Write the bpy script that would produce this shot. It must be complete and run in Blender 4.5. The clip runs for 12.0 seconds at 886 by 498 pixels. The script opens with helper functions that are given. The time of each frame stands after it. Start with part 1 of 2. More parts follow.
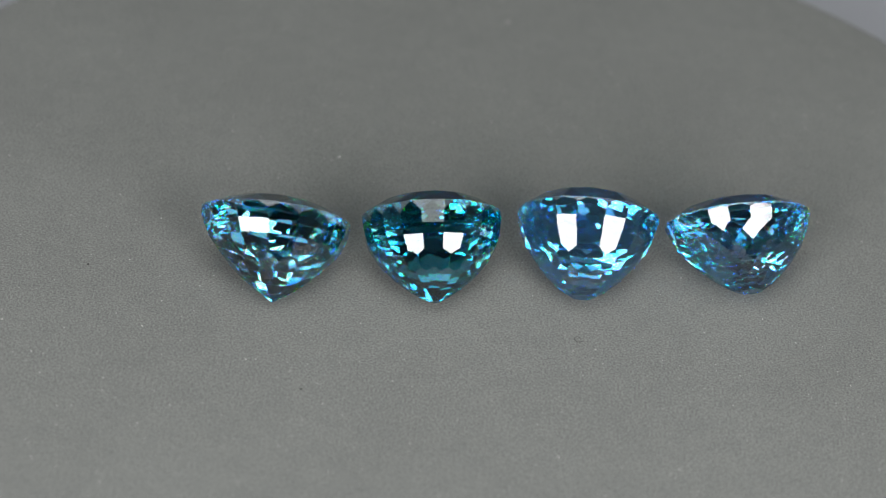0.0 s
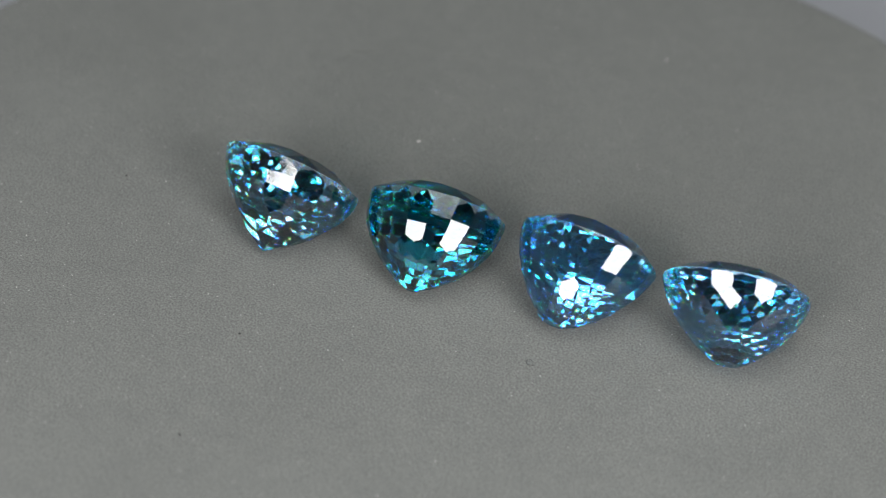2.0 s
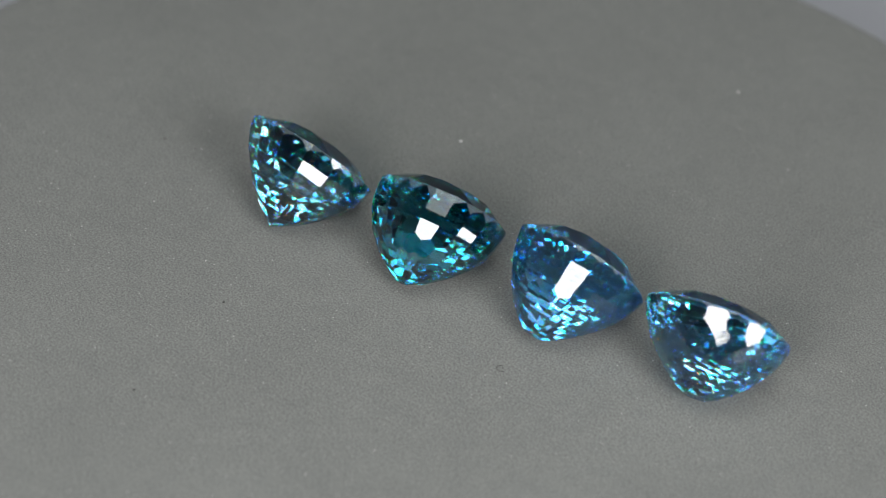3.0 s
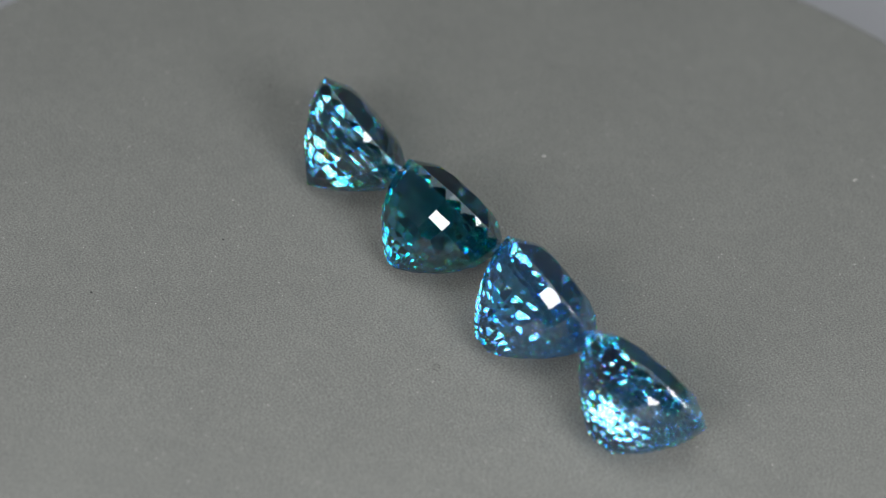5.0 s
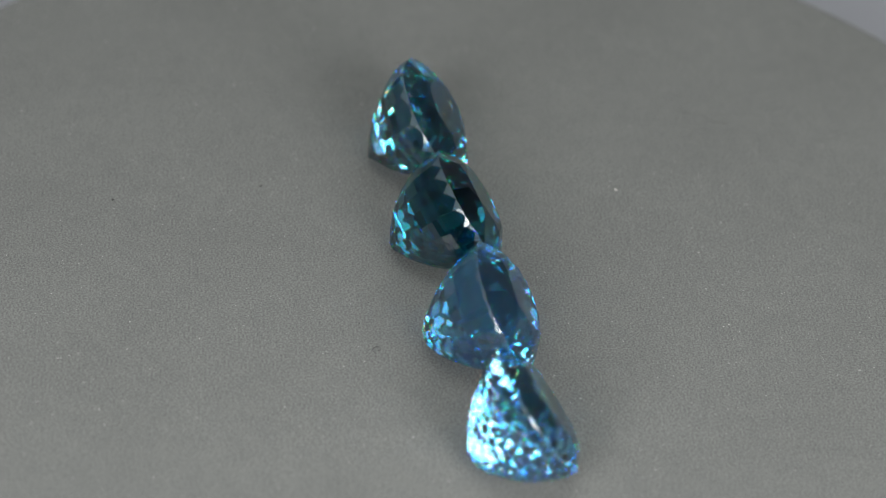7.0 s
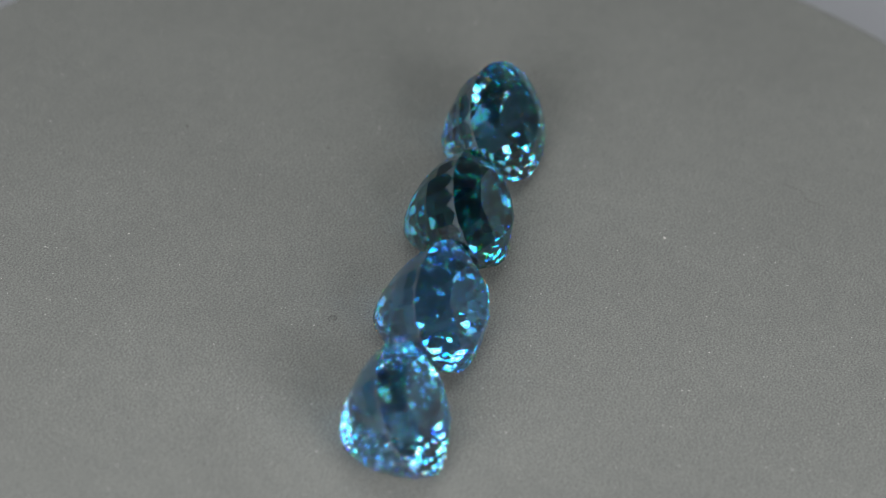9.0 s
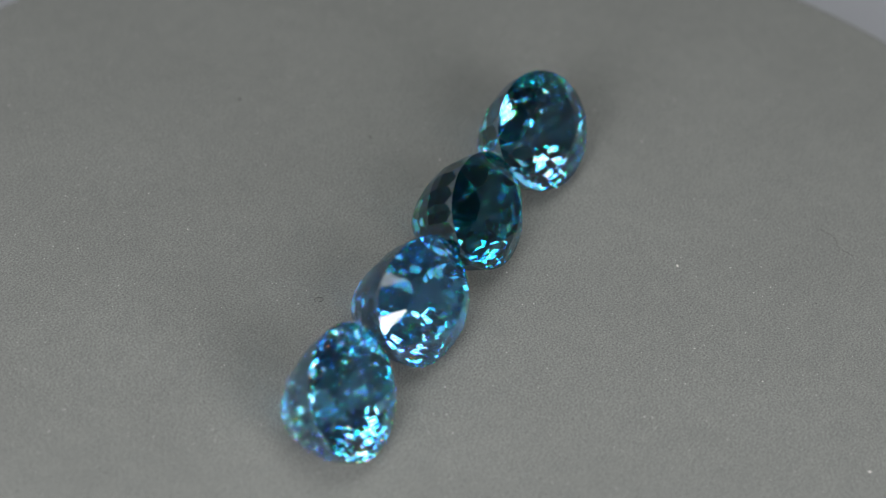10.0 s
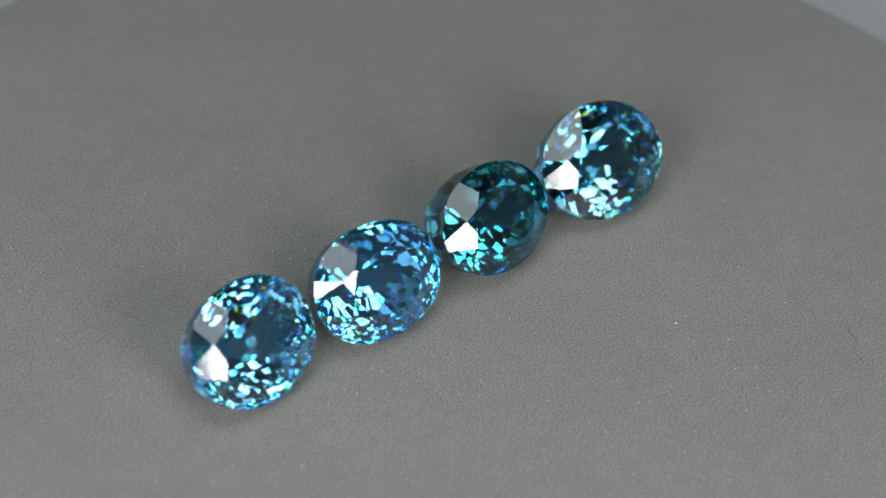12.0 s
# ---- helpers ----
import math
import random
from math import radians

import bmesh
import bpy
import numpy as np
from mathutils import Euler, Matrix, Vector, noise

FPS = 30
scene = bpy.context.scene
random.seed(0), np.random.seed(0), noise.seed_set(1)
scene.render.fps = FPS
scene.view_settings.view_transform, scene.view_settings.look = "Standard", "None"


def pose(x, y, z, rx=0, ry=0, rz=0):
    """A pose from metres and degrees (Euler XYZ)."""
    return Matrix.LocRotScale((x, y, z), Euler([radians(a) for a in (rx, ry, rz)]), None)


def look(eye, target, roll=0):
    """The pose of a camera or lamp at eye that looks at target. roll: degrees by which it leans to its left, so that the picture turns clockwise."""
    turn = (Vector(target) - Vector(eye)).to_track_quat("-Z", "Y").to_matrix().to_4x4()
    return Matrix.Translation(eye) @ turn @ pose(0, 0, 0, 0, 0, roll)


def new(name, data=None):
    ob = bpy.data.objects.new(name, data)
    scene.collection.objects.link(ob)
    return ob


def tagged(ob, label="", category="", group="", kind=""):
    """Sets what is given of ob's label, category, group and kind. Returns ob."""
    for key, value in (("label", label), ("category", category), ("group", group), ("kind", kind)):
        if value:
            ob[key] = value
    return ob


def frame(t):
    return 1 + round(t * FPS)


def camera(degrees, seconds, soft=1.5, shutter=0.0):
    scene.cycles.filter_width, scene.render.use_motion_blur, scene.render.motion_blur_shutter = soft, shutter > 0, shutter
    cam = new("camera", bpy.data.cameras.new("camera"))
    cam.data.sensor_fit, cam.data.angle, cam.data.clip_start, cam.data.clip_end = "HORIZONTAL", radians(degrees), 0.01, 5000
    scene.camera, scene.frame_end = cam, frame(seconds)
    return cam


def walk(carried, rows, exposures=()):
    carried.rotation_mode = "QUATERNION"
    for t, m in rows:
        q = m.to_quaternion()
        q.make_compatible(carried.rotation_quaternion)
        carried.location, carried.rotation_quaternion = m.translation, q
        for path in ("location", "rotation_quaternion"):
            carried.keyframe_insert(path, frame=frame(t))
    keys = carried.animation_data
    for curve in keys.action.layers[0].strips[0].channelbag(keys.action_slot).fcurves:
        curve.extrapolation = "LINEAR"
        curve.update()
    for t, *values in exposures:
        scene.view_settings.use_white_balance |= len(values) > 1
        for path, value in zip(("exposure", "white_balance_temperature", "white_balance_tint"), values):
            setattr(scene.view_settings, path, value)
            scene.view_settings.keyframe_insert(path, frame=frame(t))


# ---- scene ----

# Camera: it stands still; the turntable turns before it.
cam = camera(19.81, 12.0, soft=1.1)
EYE = Vector((0.0, -0.10979, 0.088))
PITCH, YAW = radians(38.236), radians(0.55)
AHEAD = Vector((-math.sin(YAW) * math.cos(PITCH), math.cos(YAW) * math.cos(PITCH), -math.sin(PITCH)))
STAND = look(EYE, EYE + AHEAD * 0.14, 4.65)
cam.data.dof.use_dof = True
cam.data.dof.focus_distance = 0.1385
cam.data.dof.aperture_fstop = 42.0
walk(cam, [(0.0, STAND), (12.0, STAND)])
scene.cycles.max_bounces, scene.cycles.transmission_bounces, scene.cycles.glossy_bounces = 24, 20, 20

# ---- light ----
world = bpy.data.worlds.new("studio_air")
scene.world = world
world.use_nodes = True
world.node_tree.nodes["Background"].inputs[0].default_value = (0.75, 0.85, 1.0, 1)
world.node_tree.nodes["Background"].inputs[1].default_value = 0.02


def panel_lamp(name, eye, target, wide, high, watts, colour):
    data = bpy.data.lights.new(name, "AREA")
    data.shape, data.size, data.size_y = "RECTANGLE", wide, high
    data.energy, data.color = watts, colour
    ob = new(name, data)
    ob.matrix_world = look(Vector(eye), Vector(target))
    return ob


def around(azimuth, height, reach):
    """A place seen from the stones: degrees from the camera's side towards the right, degrees above the paper, metres."""
    a, e = radians(azimuth), radians(height)
    return (reach * math.cos(e) * math.sin(a), -reach * math.cos(e) * math.cos(a), reach * math.sin(e))


panel_lamp("led_panel", around(-22, 25, 0.20), (0, 0, 0.002), 0.084, 0.115, 0.32, (1.0, 0.965, 0.955))
panel_lamp("led_panel", around(33, 25, 0.20), (0, 0, 0.002), 0.084, 0.115, 0.32, (1.0, 0.965, 0.955))
# Added fill from above, no known lamp: lifts the paper beyond the two panels.
panel_lamp("overhead_fill", (0.0, -0.04, 0.34), (0, 0, 0), 0.26, 0.26, 0.43, (0.98, 1.0, 0.985))


# ---- materials ----
def material(name):
    m = bpy.data.materials.new(name)
    m.use_nodes = True
    m.node_tree.nodes.clear()
    out = m.node_tree.nodes.new("ShaderNodeOutputMaterial")
    return m, m.node_tree, out


def node(tree, kind, **inputs):
    n = tree.nodes.new(kind)
    for key, value in inputs.items():
        n.inputs[key.replace("_", " ")].default_value = value
    return n


def noise_tex(tree, scale, detail=4.0, rough=0.6):
    coord = tree.nodes.new("ShaderNodeTexCoord")
    n = node(tree, "ShaderNodeTexNoise", Scale=scale, Detail=detail, Roughness=rough)
    tree.links.new(coord.outputs["Object"], n.inputs["Vector"])
    return n


def ramp(tree, source, stops):
    r = tree.nodes.new("ShaderNodeValToRGB")
    while len(r.color_ramp.elements) < len(stops):
        r.color_ramp.elements.new(0.5)
    for e, (pos, c) in zip(r.color_ramp.elements, stops):
        e.position, e.color = pos, (*c, 1)
    tree.links.new(source, r.inputs[0])
    return r


def mixed(tree, kind, fac, a, b):
    m = tree.nodes.new("ShaderNodeMix")
    m.data_type, m.blend_type = "RGBA", kind
    m.inputs[0].default_value = fac
    tree.links.new(a, m.inputs[6])
    tree.links.new(b, m.inputs[7])
    return m.outputs[2]


def matte(name, colour, rough=0.8, spread=0.06, scale=40.0, bump=0.0, bump_scale=2000.0):
    """A dull surface with faint uneven tone and fine relief."""
    m, tree, out = material(name)
    p = node(tree, "ShaderNodeBsdfPrincipled", Roughness=rough)
    lo = tuple(c * (1 - spread) for c in colour)
    hi = tuple(c * (1 + spread) for c in colour)
    tone = ramp(tree, noise_tex(tree, scale).outputs["Fac"], [(0.3, lo), (0.7, hi)])
    tree.links.new(tone.outputs[0], p.inputs["Base Color"])
    if bump:
        b = node(tree, "ShaderNodeBump", Strength=bump, Distance=0.0001)
        tree.links.new(noise_tex(tree, bump_scale, 3.0).outputs["Fac"], b.inputs["Height"])
        tree.links.new(b.outputs[0], p.inputs["Normal"])
    tree.links.new(p.outputs[0], out.inputs[0])
    return m


def grey_paper():
    """Matte grey coated paper: fine fibre grain, faint cloudy tone, pale pin-prick flecks."""
    m, tree, out = material("grey_paper")
    p = node(tree, "ShaderNodeBsdfPrincipled", Roughness=0.62)
    p.inputs["Specular IOR Level"].default_value = 0.35
    cloud = ramp(tree, noise_tex(tree, 90.0, 5.0).outputs["Fac"], [(0.3, (0.196, 0.207, 0.201)), (0.7, (0.218, 0.230, 0.223))])
    grain = ramp(tree, noise_tex(tree, 9000.0, 2.0, 0.7).outputs["Fac"], [(0.32, (0.25, 0.25, 0.25)), (0.68, (1.68, 1.68, 1.65))])
    flecks = ramp(tree, noise_tex(tree, 4800.0, 1.0, 0.4).outputs["Fac"], [(0.0, (0, 0, 0)), (0.75, (0, 0, 0)), (0.80, (0.25, 0.25, 0.24))])
    mottle = ramp(tree, noise_tex(tree, 850.0, 4.0, 0.65).outputs["Fac"], [(0.3, (0.93, 0.93, 0.94)), (0.7, (1.06, 1.06, 1.05))])
    tone = mixed(tree, "MULTIPLY", 0.54, cloud.outputs[0], grain.outputs[0])
    tone = mixed(tree, "MULTIPLY", 0.8, tone, mottle.outputs[0])
    tone = mixed(tree, "ADD", 1.0, tone, flecks.outputs[0])
    tree.links.new(tone, p.inputs["Base Color"])
    b = node(tree, "ShaderNodeBump", Strength=0.18, Distance=0.00003)
    tree.links.new(noise_tex(tree, 8000.0, 4.0, 0.8).outputs["Fac"], b.inputs["Height"])
    tree.links.new(b.outputs[0], p.inputs["Normal"])
    tree.links.new(p.outputs[0], out.inputs[0])
    return m


def zircon(name, tint, inner, rough=0.0, milk=0.0, haze_tone=(0.22, 0.50, 0.70)):
    """Clear tinted zircon: it splits each ray in two (1.925 and 1.955) and spreads the colours. tint: what two crossings let
    through; inner: tone of mirrored light."""
    m, tree, out = material(name)
    r, g, b = (math.sqrt(c) for c in tint)
    clear = None
    for split in (0.0, 0.03):
        for tone, index in (((r, 0.25 * g, 0), 1.911), ((0, 0.5 * g, 0.25 * b), 1.925), ((0, 0.25 * g, 0.75 * b), 1.942)):
            bent = node(tree, "ShaderNodeBsdfRefraction", Color=(*(0.5 * c for c in tone), 1), Roughness=rough, IOR=index + split)
            if clear is None:
                clear = bent
                continue
            added = tree.nodes.new("ShaderNodeAddShader")
            tree.links.new(clear.outputs[0], added.inputs[0])
            tree.links.new(bent.outputs[0], added.inputs[1])
            clear = added
    gloss = node(tree, "ShaderNodeBsdfGlossy", Color=(*inner, 1), Roughness=rough)
    fresnel = node(tree, "ShaderNodeFresnel", IOR=1.95)
    mix = tree.nodes.new("ShaderNodeMixShader")
    tree.links.new(fresnel.outputs[0], mix.inputs[0])
    tree.links.new(clear.outputs[0], mix.inputs[1])
    tree.links.new(gloss.outputs[0], mix.inputs[2])
    if milk:
        haze = node(tree, "ShaderNodeBsdfDiffuse", Color=(*haze_tone, 1))
        cloudy = node(tree, "ShaderNodeMixShader", Fac=milk)
        tree.links.new(mix.outputs[0], cloudy.inputs[1])
        tree.links.new(haze.outputs[0], cloudy.inputs[2])
        mix = cloudy
    tree.links.new(mix.outputs[0], out.inputs[0])
    return m


PAPER = grey_paper()
PLATTER = matte("dark_platter", (0.05, 0.05, 0.052), 0.45)
SURROUND_CLOTH = matte("surround_cloth", (0.27, 0.28, 0.30), 0.9, 0.05, 12.0, 0.2, 900.0)
TABLE_WHITE = matte("white_board", (0.43, 0.45, 0.49), 0.7, 0.04, 15.0)
SURROUND_DARK = matte("dark_surround", (0.10, 0.10, 0.11), 0.9, 0.1, 4.0)
DUST_PALE = matte("pale_dust", (0.60, 0.595, 0.58), 0.8, 0.2, 3000.0)
DUST_GREY = matte("grey_fibre", (0.07, 0.07, 0.07), 0.8, 0.2, 3000.0)
SCRATCH = matte("scuffed_paper", (0.245, 0.25, 0.245), 0.7, 0.2, 900.0)
DUST_DARK = matte("dark_dust", (0.05, 0.05, 0.05), 0.8, 0.2, 3000.0)


def part(name, bm, mat, parent, label=""):
    me = bpy.data.meshes.new(name)
    bm.to_mesh(me)
    bm.free()
    me.materials.append(mat)
    ob = new(name, me)
    ob.parent = parent
    if label:
        tagged(ob, label)
    return ob


# ---- the setting ----
FLOOR_Z = -0.016


def slab(name, size, place, mat, label, category):
    bm = bmesh.new()
    bmesh.ops.create_cube(bm, size=1.0, matrix=Matrix.Translation(place) @ Matrix.Diagonal((*size, 1)))
    ob = part(name, bm, mat, None)
    return tagged(ob, label, category, kind="structure")


slab("floor", (0.80, 0.80, 0.01), (0, 0, FLOOR_Z - 0.005), TABLE_WHITE, "smooth pale grey-white board under the turntable", "table top")
# Unseen back and side walls, added; their tone sets the stones' ambient light.
slab("wall_back", (0.80, 0.01, 0.60), (0, 0.405, FLOOR_Z + 0.30), SURROUND_CLOTH, "unseen plain cloth wall added behind the turntable to set the ambient light", "backdrop")
slab("wall_left", (0.01, 0.80, 0.60), (-0.405, 0, FLOOR_Z + 0.30), SURROUND_CLOTH, "unseen plain cloth wall added at the side to set the ambient light", "backdrop")
slab("wall_right", (0.01, 0.80, 0.60), (0.405, 0, FLOOR_Z + 0.30), SURROUND_CLOTH, "unseen plain cloth wall added at the side to set the ambient light", "backdrop")
# Unseen front wall and ceiling, added dark so that facets mirroring them stay dark.
slab("wall_front", (0.80, 0.01, 0.60), (0, -0.405, FLOOR_Z + 0.30), SURROUND_DARK, "unseen dark wall added behind the camera for the stones to mirror", "wall")
slab("ceiling", (0.82, 0.82, 0.01), (0, 0, FLOOR_Z + 0.605), SURROUND_DARK, "unseen dark ceiling added for the stones to mirror", "ceiling")


# ---- the turntable ----
DISC_R = 0.0374


def disc(radius, low, high, bevel, steps=160):
    """A round plate with softened rims."""
    bm = bmesh.new()
    rings = []
    for r, z in ((radius - bevel, low), (radius, low + bevel), (radius, high - bevel), (radius - bevel * 0.3, high - bevel * 0.3), (radius - bevel, high)):
        rings.append([bm.verts.new((r * math.cos(2 * math.pi * k / steps), r * math.sin(2 * math.pi * k / steps), z)) for k in range(steps)])
    for a, b in zip(rings, rings[1:]):
        for k in range(steps):
            bm.faces.new((a[k], a[(k + 1) % steps], b[(k + 1) % steps], b[k]))
    bm.faces.new(rings[0][::-1])
    bm.faces.new(rings[-1])
    return bm


def fibre(points, thick):
    """A thin curled hair laid along points."""
    bm = bmesh.new()
    rings = []
    for i, p in enumerate(points):
        a, b = Vector(points[max(i - 1, 0)]), Vector(points[min(i + 1, len(points) - 1)])
        along = (b - a).normalized()
        side = along.cross(Vector((0, 0, 1))).normalized()
        rings.append([bm.verts.new(Vector(p) + (side * math.cos(k * math.pi / 2.5) + Vector((0, 0, 1)) * math.sin(k * math.pi / 2.5)) * thick) for k in range(5)])
    for a, b in zip(rings, rings[1:]):
        for k in range(5):
            bm.faces.new((a[k], a[(k + 1) % 5], b[(k + 1) % 5], b[k]))
    bm.faces.new(rings[0][::-1])
    bm.faces.new(rings[-1])
    return bm


def crumb(bm, x, y, size, rng):
    """One irregular grain of dust resting on the paper."""
    m = Matrix.Translation((x, y, size * 0.28)) @ Matrix.Rotation(rng.uniform(0, 6.3), 4, "Z") @ Matrix.Diagonal((size * rng.uniform(0.6, 1.3), size * 0.6, size * 0.4, 1))
    made = bmesh.ops.create_icosphere(bm, subdivisions=1, radius=0.8, matrix=m)["verts"]
    for v in made:
        v.co.xy += Vector((rng.uniform(-0.12, 0.12), rng.uniform(-0.12, 0.12))) * size


def turntable():
    top = tagged(new("turntable"), "round turntable covered with matte grey paper, slowly turning", "turntable")
    part("platter", disc(DISC_R - 0.0006, FLOOR_Z + 0.006, -0.0006, 0.0008), PLATTER, top, "dark plastic platter")
    part("base", disc(DISC_R * 0.8, FLOOR_Z, FLOOR_Z + 0.0055, 0.001), PLATTER, top, "dark plastic foot")
    part("paper_top", disc(DISC_R, -0.0005, 0.0, 0.00012), PAPER, top, "matte grey paper disc with fine grain")
    rng = random.Random(5)
    pale, dark = bmesh.new(), bmesh.new()
    for _ in range(900):
        r, a = DISC_R * math.sqrt(rng.random()) * 0.97, rng.uniform(0, 6.283)
        crumb(pale, r * math.cos(a), r * math.sin(a), 0.000026 + 0.00005 * rng.random() ** 3, rng)
    for _ in range(600):
        r, a = DISC_R * math.sqrt(rng.random()) * 0.97, rng.uniform(0, 6.283)
        crumb(dark, r * math.cos(a), r * math.sin(a), 0.00002 + 0.00004 * rng.random() ** 3, rng)
    for x, y, s in ((-7.62, 9.66, 0.13), (1.63, 25.55, 0.15)):
        crumb(pale, x * 0.001, y * 0.001, s * 0.001, rng)
    for x, y, s in ((-6.28, -19.31, 0.14), (-7.72, -10.92, 0.13), (-20.35, -2.23, 0.13)):
        crumb(dark, x * 0.001, y * 0.001, s * 0.001, rng)
    tagged(part("pale_dust", pale, DUST_PALE, top, "scattered pale dust grains"), kind="stuff")
    tagged(part("dark_dust", dark, DUST_DARK, top, "scattered dark dust grains"), kind="stuff")
    curl = [((6.56 + 0.22 * math.cos(k * 0.75) + 0.02 * k) * 0.001, (-4.97 + 0.22 * math.sin(k * 0.75)) * 0.001, 0.00003) for k in range(9)]
    part("curled_fibre", fibre(curl, 0.000014), DUST_GREY, top, "tiny dark curled fibre")
    hair = [((-15.9 + 0.21 * k + 0.16 * math.sin(k * 1.4)) * 0.001, (14.6 + 0.34 * k - 0.12 * math.sin(k * 1.4)) * 0.001, 0.00002) for k in range(9)]
    scratch = [((-3.5 + 1.06 * k) * 0.001, (-6.3 + 0.2 * k + 0.05 * math.sin(k * 2.1)) * 0.001, 0.0) for k in range(9)]
    part("scratch", fibre(scratch, 0.000007), SCRATCH, top, "faint pale scratch in the paper")
    part("thin_hair", fibre(hair, 0.000009), DUST_GREY, top, "short dark bent hair")
    return top


# ---- the gemstones ----
def clip(faces, n, d, side):
    """Cuts a convex solid, given as faces (side, points), by the half space n.x <= d; the cut belongs to that side."""
    kept, rim = [], []
    for name, pts in faces:
        dist = [float(np.dot(n, p)) - d for p in pts]
        if max(dist) <= 1e-7:
            kept.append((name, pts))
            continue
        if min(dist) >= -1e-9:
            continue
        poly = []
        for i, p in enumerate(pts):
            j = (i + 1) % len(pts)
            if dist[i] <= 0:
                poly.append(p)
            if (dist[i] < 0 < dist[j]) or (dist[j] < 0 < dist[i]):
                x = p + (pts[j] - p) * (dist[i] / (dist[i] - dist[j]))
                poly.append(x)
                rim.append(x)
        if len(poly) > 2:
            kept.append((name, poly))
    if len(rim) > 2:
        mid = sum(rim) / len(rim)
        u = np.cross(n, (0.31, 0.52, 0.79))
        u /= np.linalg.norm(u)
        v = np.cross(n, u)
        rim.sort(key=lambda p: math.atan2(float(np.dot(p - mid, v)), float(np.dot(p - mid, u))))
        cap = []
        for p in rim:
            if not cap or np.linalg.norm(p - cap[-1]) > 1e-6:
                cap.append(p)
        if len(cap) > 1 and np.linalg.norm(cap[0] - cap[-1]) <= 1e-6:
            cap.pop()
        if len(cap) > 2:
            kept.append((side, cap))
    return kept


def facet_planes(cut, rng):
    """The polished planes of one oval stone, in millimetres, girdle at height 0, crown up."""
    a, b, deep, crown, p, n = cut["size"]
    band, tr = cut["band"], cut["table"]
    lean_x, lean_y = cut["lean"]
    m = n / (n - 1)
    planes = []

    def support(c, s):
        return (abs(c) ** m + abs(s) ** m) ** (1 / m)

    def add(nx, ny, nz, d, side):
        v = np.array((nx / a, ny / b, nz))
        k = np.linalg.norm(v)
        planes.append((v / k, d / k, side))

    add(0, 0, 1, crown, "table_facet")
    meet, eighth, half = cut["meet"], math.cos(math.pi / 8), math.cos(math.pi / 16)
    kite = (crown - band) / (1 - tr)
    z_meet = band + kite * (1 - meet * eighth)
    upper = (z_meet - band) / (1 - meet * half)
    inner = tr * eighth
    star = (crown - z_meet) / (meet - inner)
    for k in range(8):
        for turn, rise, rho, z in ((0, kite, 1.0, band), (-11.25, upper, 1.0, band), (11.25, upper, 1.0, band), (22.5, star, inner, crown)):
            f = radians(45 * k + turn + rng.uniform(-0.8, 0.8))
            c, s = math.cos(f), math.sin(f)
            q = 1 / rise
            add(c, s, q, rho * support(c, s) + z * q, "crown")
    for k in range(40):
        f = 2 * math.pi * k / 40
        c, s = math.cos(f), math.sin(f)
        add(c, s, 0, support(c, s), "girdle")

    def below(c, s, q, d):
        """A pavilion plane, sheared as the keel leans."""
        add(c, s, -q - c / a * lean_x - s / b * lean_y, d, "pavilion")

    for row, (depth, count, shift) in enumerate(cut["tiers"]):
        for k in range(count):
            f = 2 * math.pi * (k + shift + rng.uniform(-0.03, 0.03)) / count
            c, s = math.cos(f), math.sin(f)
            d = depth + rng.uniform(-0.006, 0.006)
            left = 1 - d ** p
            q = cut["round"] * p * d ** (p - 1) * left ** (cut["round"] - 1) / deep
            if row == 0:
                below(c, s, q, support(c, s) + q * band * 0.5)
            else:
                below(c, s, q, 0.994 * left ** cut["round"] * support(c, s) + q * (deep * d + 0.05))
    if cut["culet"]:
        add(0, 0, -1, deep * cut["culet"] + 0.05, "culet_facet")
    return planes


def solid(planes):
    s = 9.0
    box = [np.array((x, y, z), float) for z in (-s, s) for y in (-s, s) for x in (-s, s)]
    faces = [("girdle", [box[i] for i in f]) for f in ((0, 2, 3, 1), (4, 5, 7, 6), (0, 1, 5, 4), (2, 6, 7, 3), (0, 4, 6, 2), (1, 3, 7, 5))]
    for n, d, side in planes:
        faces = clip(faces, n, d, side)
    return faces


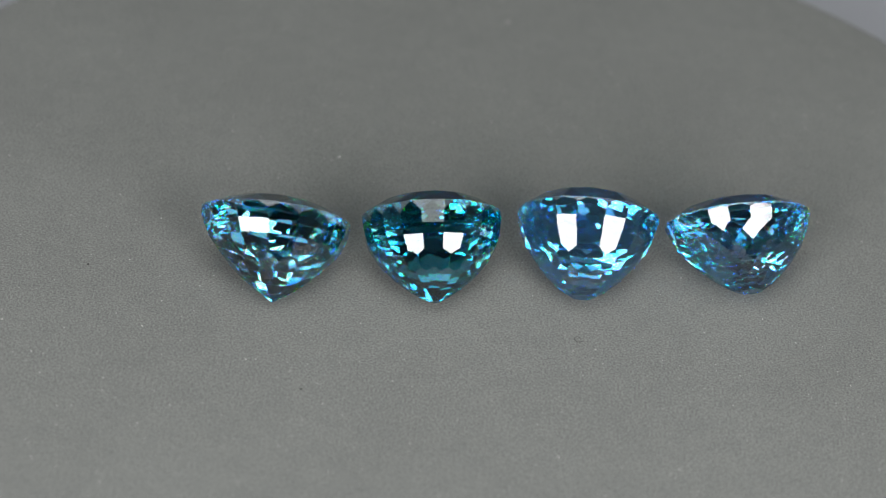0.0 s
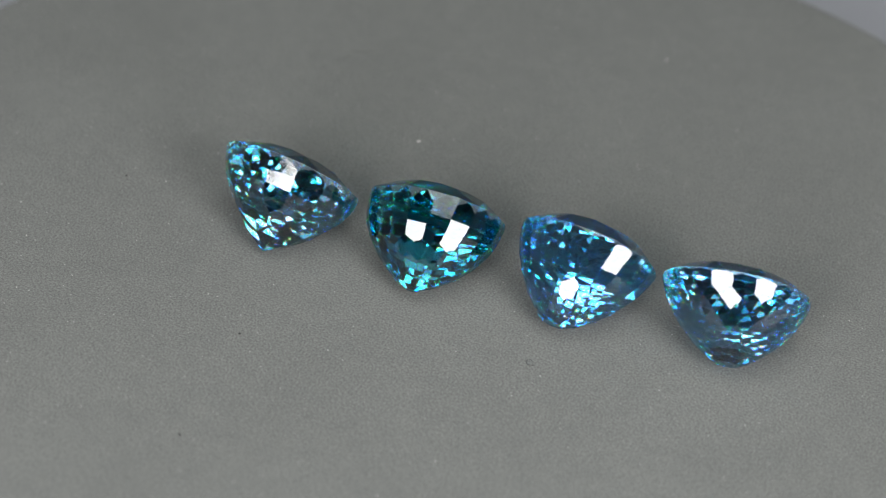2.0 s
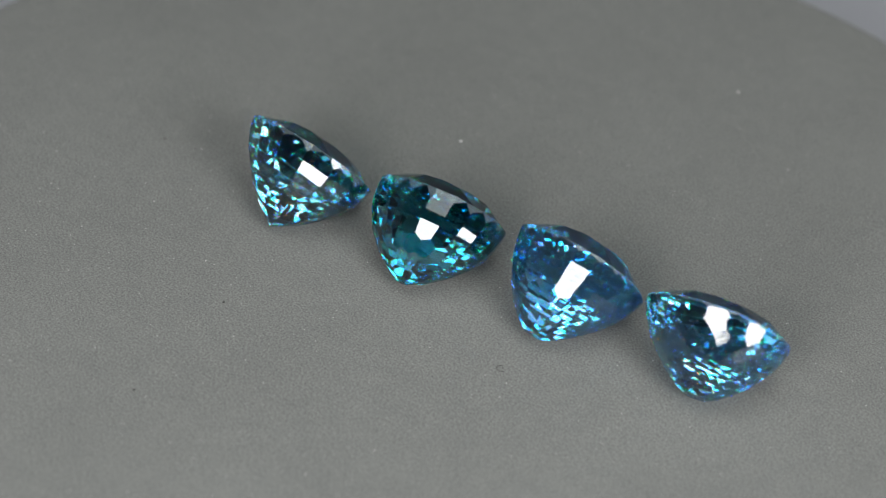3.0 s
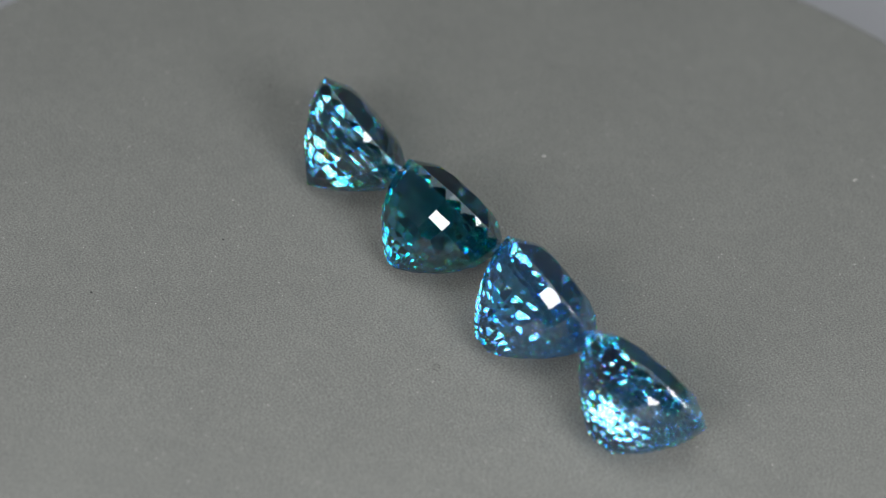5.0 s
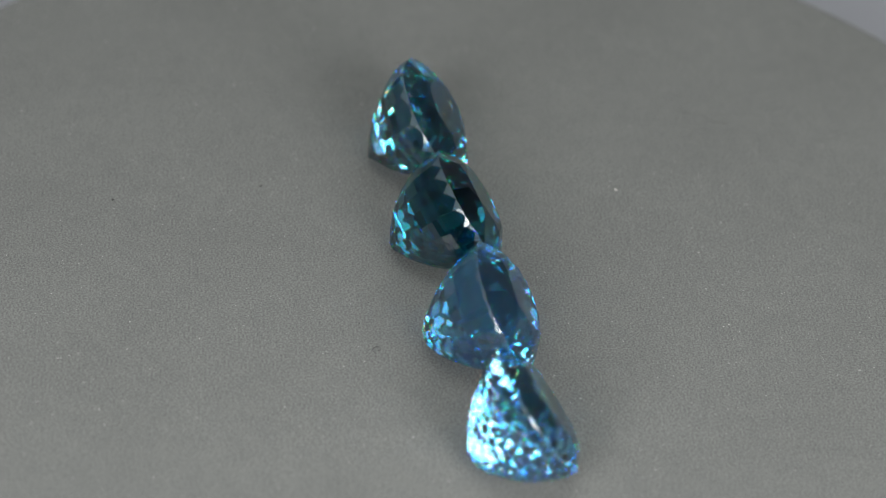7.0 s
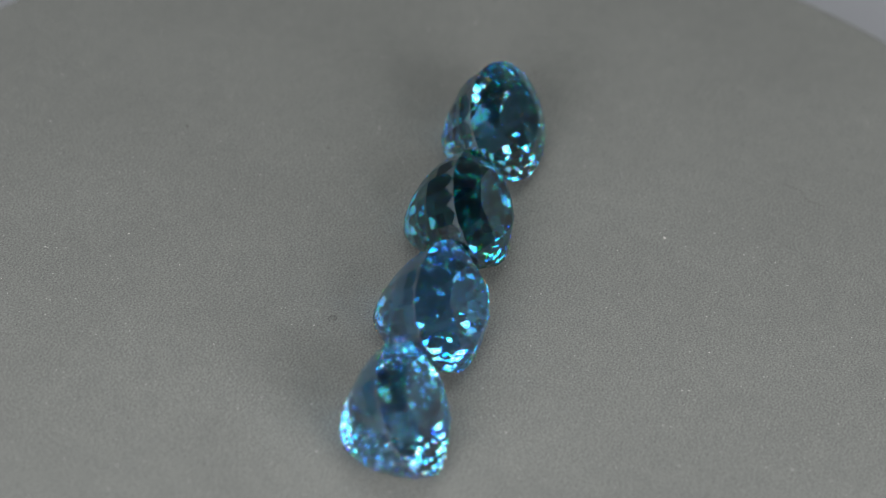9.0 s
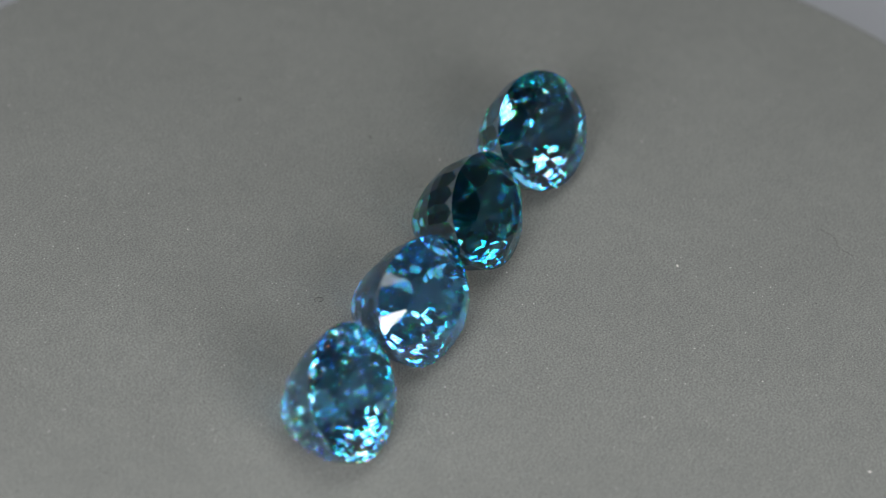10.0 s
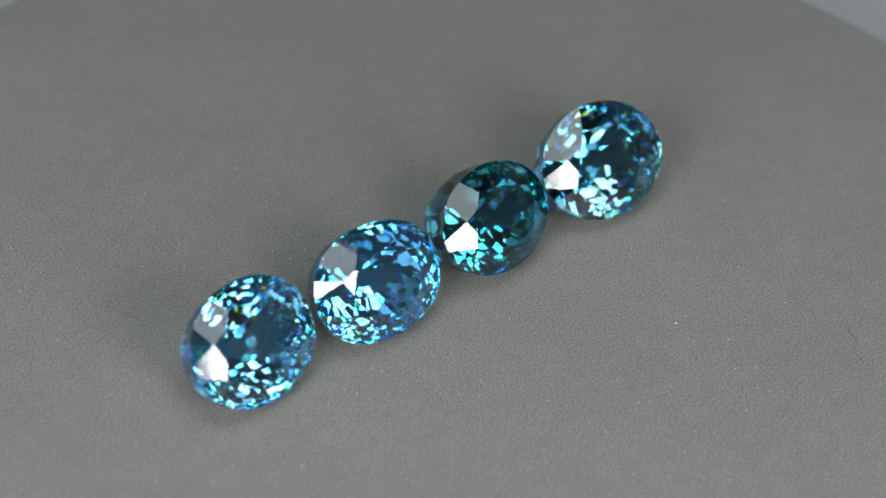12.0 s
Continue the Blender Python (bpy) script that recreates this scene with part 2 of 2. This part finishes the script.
CUTS = (
    dict(size=(4.071, 3.326, 4.545, 0.863, 1.578, 1.961), round=0.833, table=0.54, meet=0.68, culet=0.0, band=0.05,
         lean=(-0.086, 0.004), spot=(-10.240, -0.912), lay=(52.72, -2.00, 3.26),
         tiers=((0.09, 14, 0.8), (0.21, 14, 0.8), (0.47, 14, 0.8), (0.68, 14, 0.3), (0.88, 7, 0.4))),
    dict(size=(3.847, 3.001, 4.901, 0.986, 2.082, 2.016), round=0.830, table=0.58, meet=0.70, culet=0.985, band=0.07,
         lean=(0.018, 0.051), spot=(-1.813, 0.369), lay=(55.63, 9.28, 1.62),
         tiers=((0.13, 20, 0.7), (0.25, 20, 0.7), (0.44, 20, 0.7), (0.62, 20, 0.2), (0.78, 20, 0.7), (0.92, 10, 0.2))),
    dict(size=(3.898, 3.114, 4.750, 1.160, 1.410, 2.222), round=0.654, table=0.55, meet=0.68, culet=0.97, band=0.05,
         lean=(0.027, 0.006), spot=(6.788, 1.623), lay=(58.20, 0.75, 2.03),
         tiers=((0.09, 20, 0.9), (0.20, 20, 0.9), (0.45, 20, 0.9), (0.64, 20, 0.4), (0.80, 20, 0.9), (0.93, 10, 0.2))),
    dict(size=(4.030, 3.300, 4.218, 0.878, 1.468, 2.065), round=0.704, table=0.62, meet=0.74, culet=0.95, band=0.05,
         lean=(-0.065, -0.040), spot=(15.041, 2.522), lay=(55.14, 13.11, -3.12),
         tiers=((0.10, 22, 0.0), (0.17, 22, 0.0), (0.29, 22, 0.5), (0.42, 22, 0.0), (0.54, 22, 0.5), (0.67, 22, 0.0), (0.80, 22, 0.5), (0.92, 11, 0.25))),
)


def turned(cut):
    tilt, yaw, roll = cut["lay"]
    return (Matrix.Rotation(radians(yaw), 3, "Z") @ Matrix.Rotation(radians(-tilt), 3, "X") @ Matrix.Rotation(radians(roll), 3, "Z"))


# ---- build ----
def gemstone(cut, number, mats, label):
    """A faceted oval stone lying on the side of its pavilion; its base is on the paper under it."""
    faces = solid(facet_planes(cut, random.Random(number)))
    turn = turned(cut)
    low = min((turn @ Vector(p)).z for _, f in faces for p in f)
    middle = sum(p for _, f in faces for p in f) / sum(len(f) for _, f in faces)
    stone = tagged(new("gemstone"), label, "gemstone", "row of blue gemstones")
    stone.location = (cut["spot"][0] * 0.001, cut["spot"][1] * 0.001, 0)
    made = {}
    for name, owner, mat, text in (("crown", None, 0, "faceted crown"), ("girdle", None, 1, "thin pale girdle rim"), ("pavilion", None, 0, "deep faceted pavilion"),
                                   ("table_facet", "crown", 0, "flat polished table facet"), ("culet_facet", "pavilion", 0, "small flat culet facet")):
        own = [f for side, f in faces if side == name]
        if not own:
            continue
        index, verts, polys = {}, [], []
        for f in own:
            ids = []
            for p in f:
                key = tuple(round(float(x), 4) for x in p)
                if key not in index:
                    index[key] = len(verts)
                    w = turn @ Vector(key)
                    verts.append((w.x * 0.001, w.y * 0.001, (w.z - low) * 0.001))
                if index[key] not in ids:
                    ids.append(index[key])
            if len(ids) > 2:
                n = np.cross(f[1] - f[0], f[2] - f[0])
                polys.append(ids if float(np.dot(n, sum(f) / len(f) - middle)) > 0 else ids[::-1])
        me = bpy.data.meshes.new(name)
        me.from_pydata(verts, [], polys)
        me.materials.append(mats[mat])
        made[name] = tagged(new(name, me), text)
        made[name].parent = made[owner] if owner else stone
    return stone


STONE_LOOKS = (
    ((0.10, 0.28, 0.41), (0.94, 0.98, 0.99), 0.0, "steel-blue faceted oval zircon lying on its side on grey paper"),
    ((0.032, 0.19, 0.275), (0.90, 0.98, 0.99), 0.0, "deep teal faceted oval zircon lying on its side on grey paper"),
    ((0.09, 0.325, 0.60), (0.93, 0.98, 1.00), 0.03, "milky sky-blue faceted oval zircon lying on its side on grey paper"),
    ((0.15, 0.425, 0.67), (0.95, 0.98, 1.00), 0.006, "light aqua-blue faceted oval zircon lying on its side on grey paper"),
)

TABLE_TOP = turntable()
STONES = []
for number, (cut, (tint, inner, milk, label)) in enumerate(zip(CUTS, STONE_LOOKS)):
    mats = (zircon("blue_zircon", tint, inner, 0.0, milk), zircon("blue_zircon_girdle", tint, inner, 0.16, 0.10, (0.50, 0.64, 0.72)))
    STONES.append(gemstone(cut, number, mats, label))


# ---- the turning of the table and of what lies on it ----
def motions():
    times = [0.5 * k for k in range(25)]
    spins = [(t, Matrix.Rotation(radians(-11.752 * t - 0.005356 * t * t), 4, "Z")) for t in times]
    walk(TABLE_TOP, spins)
    for ob, cut in zip(STONES, CUTS):
        rest = Matrix.Translation((cut["spot"][0] * 0.001, cut["spot"][1] * 0.001, 0))
        walk(ob, [(t, m @ rest) for t, m in spins])


motions()
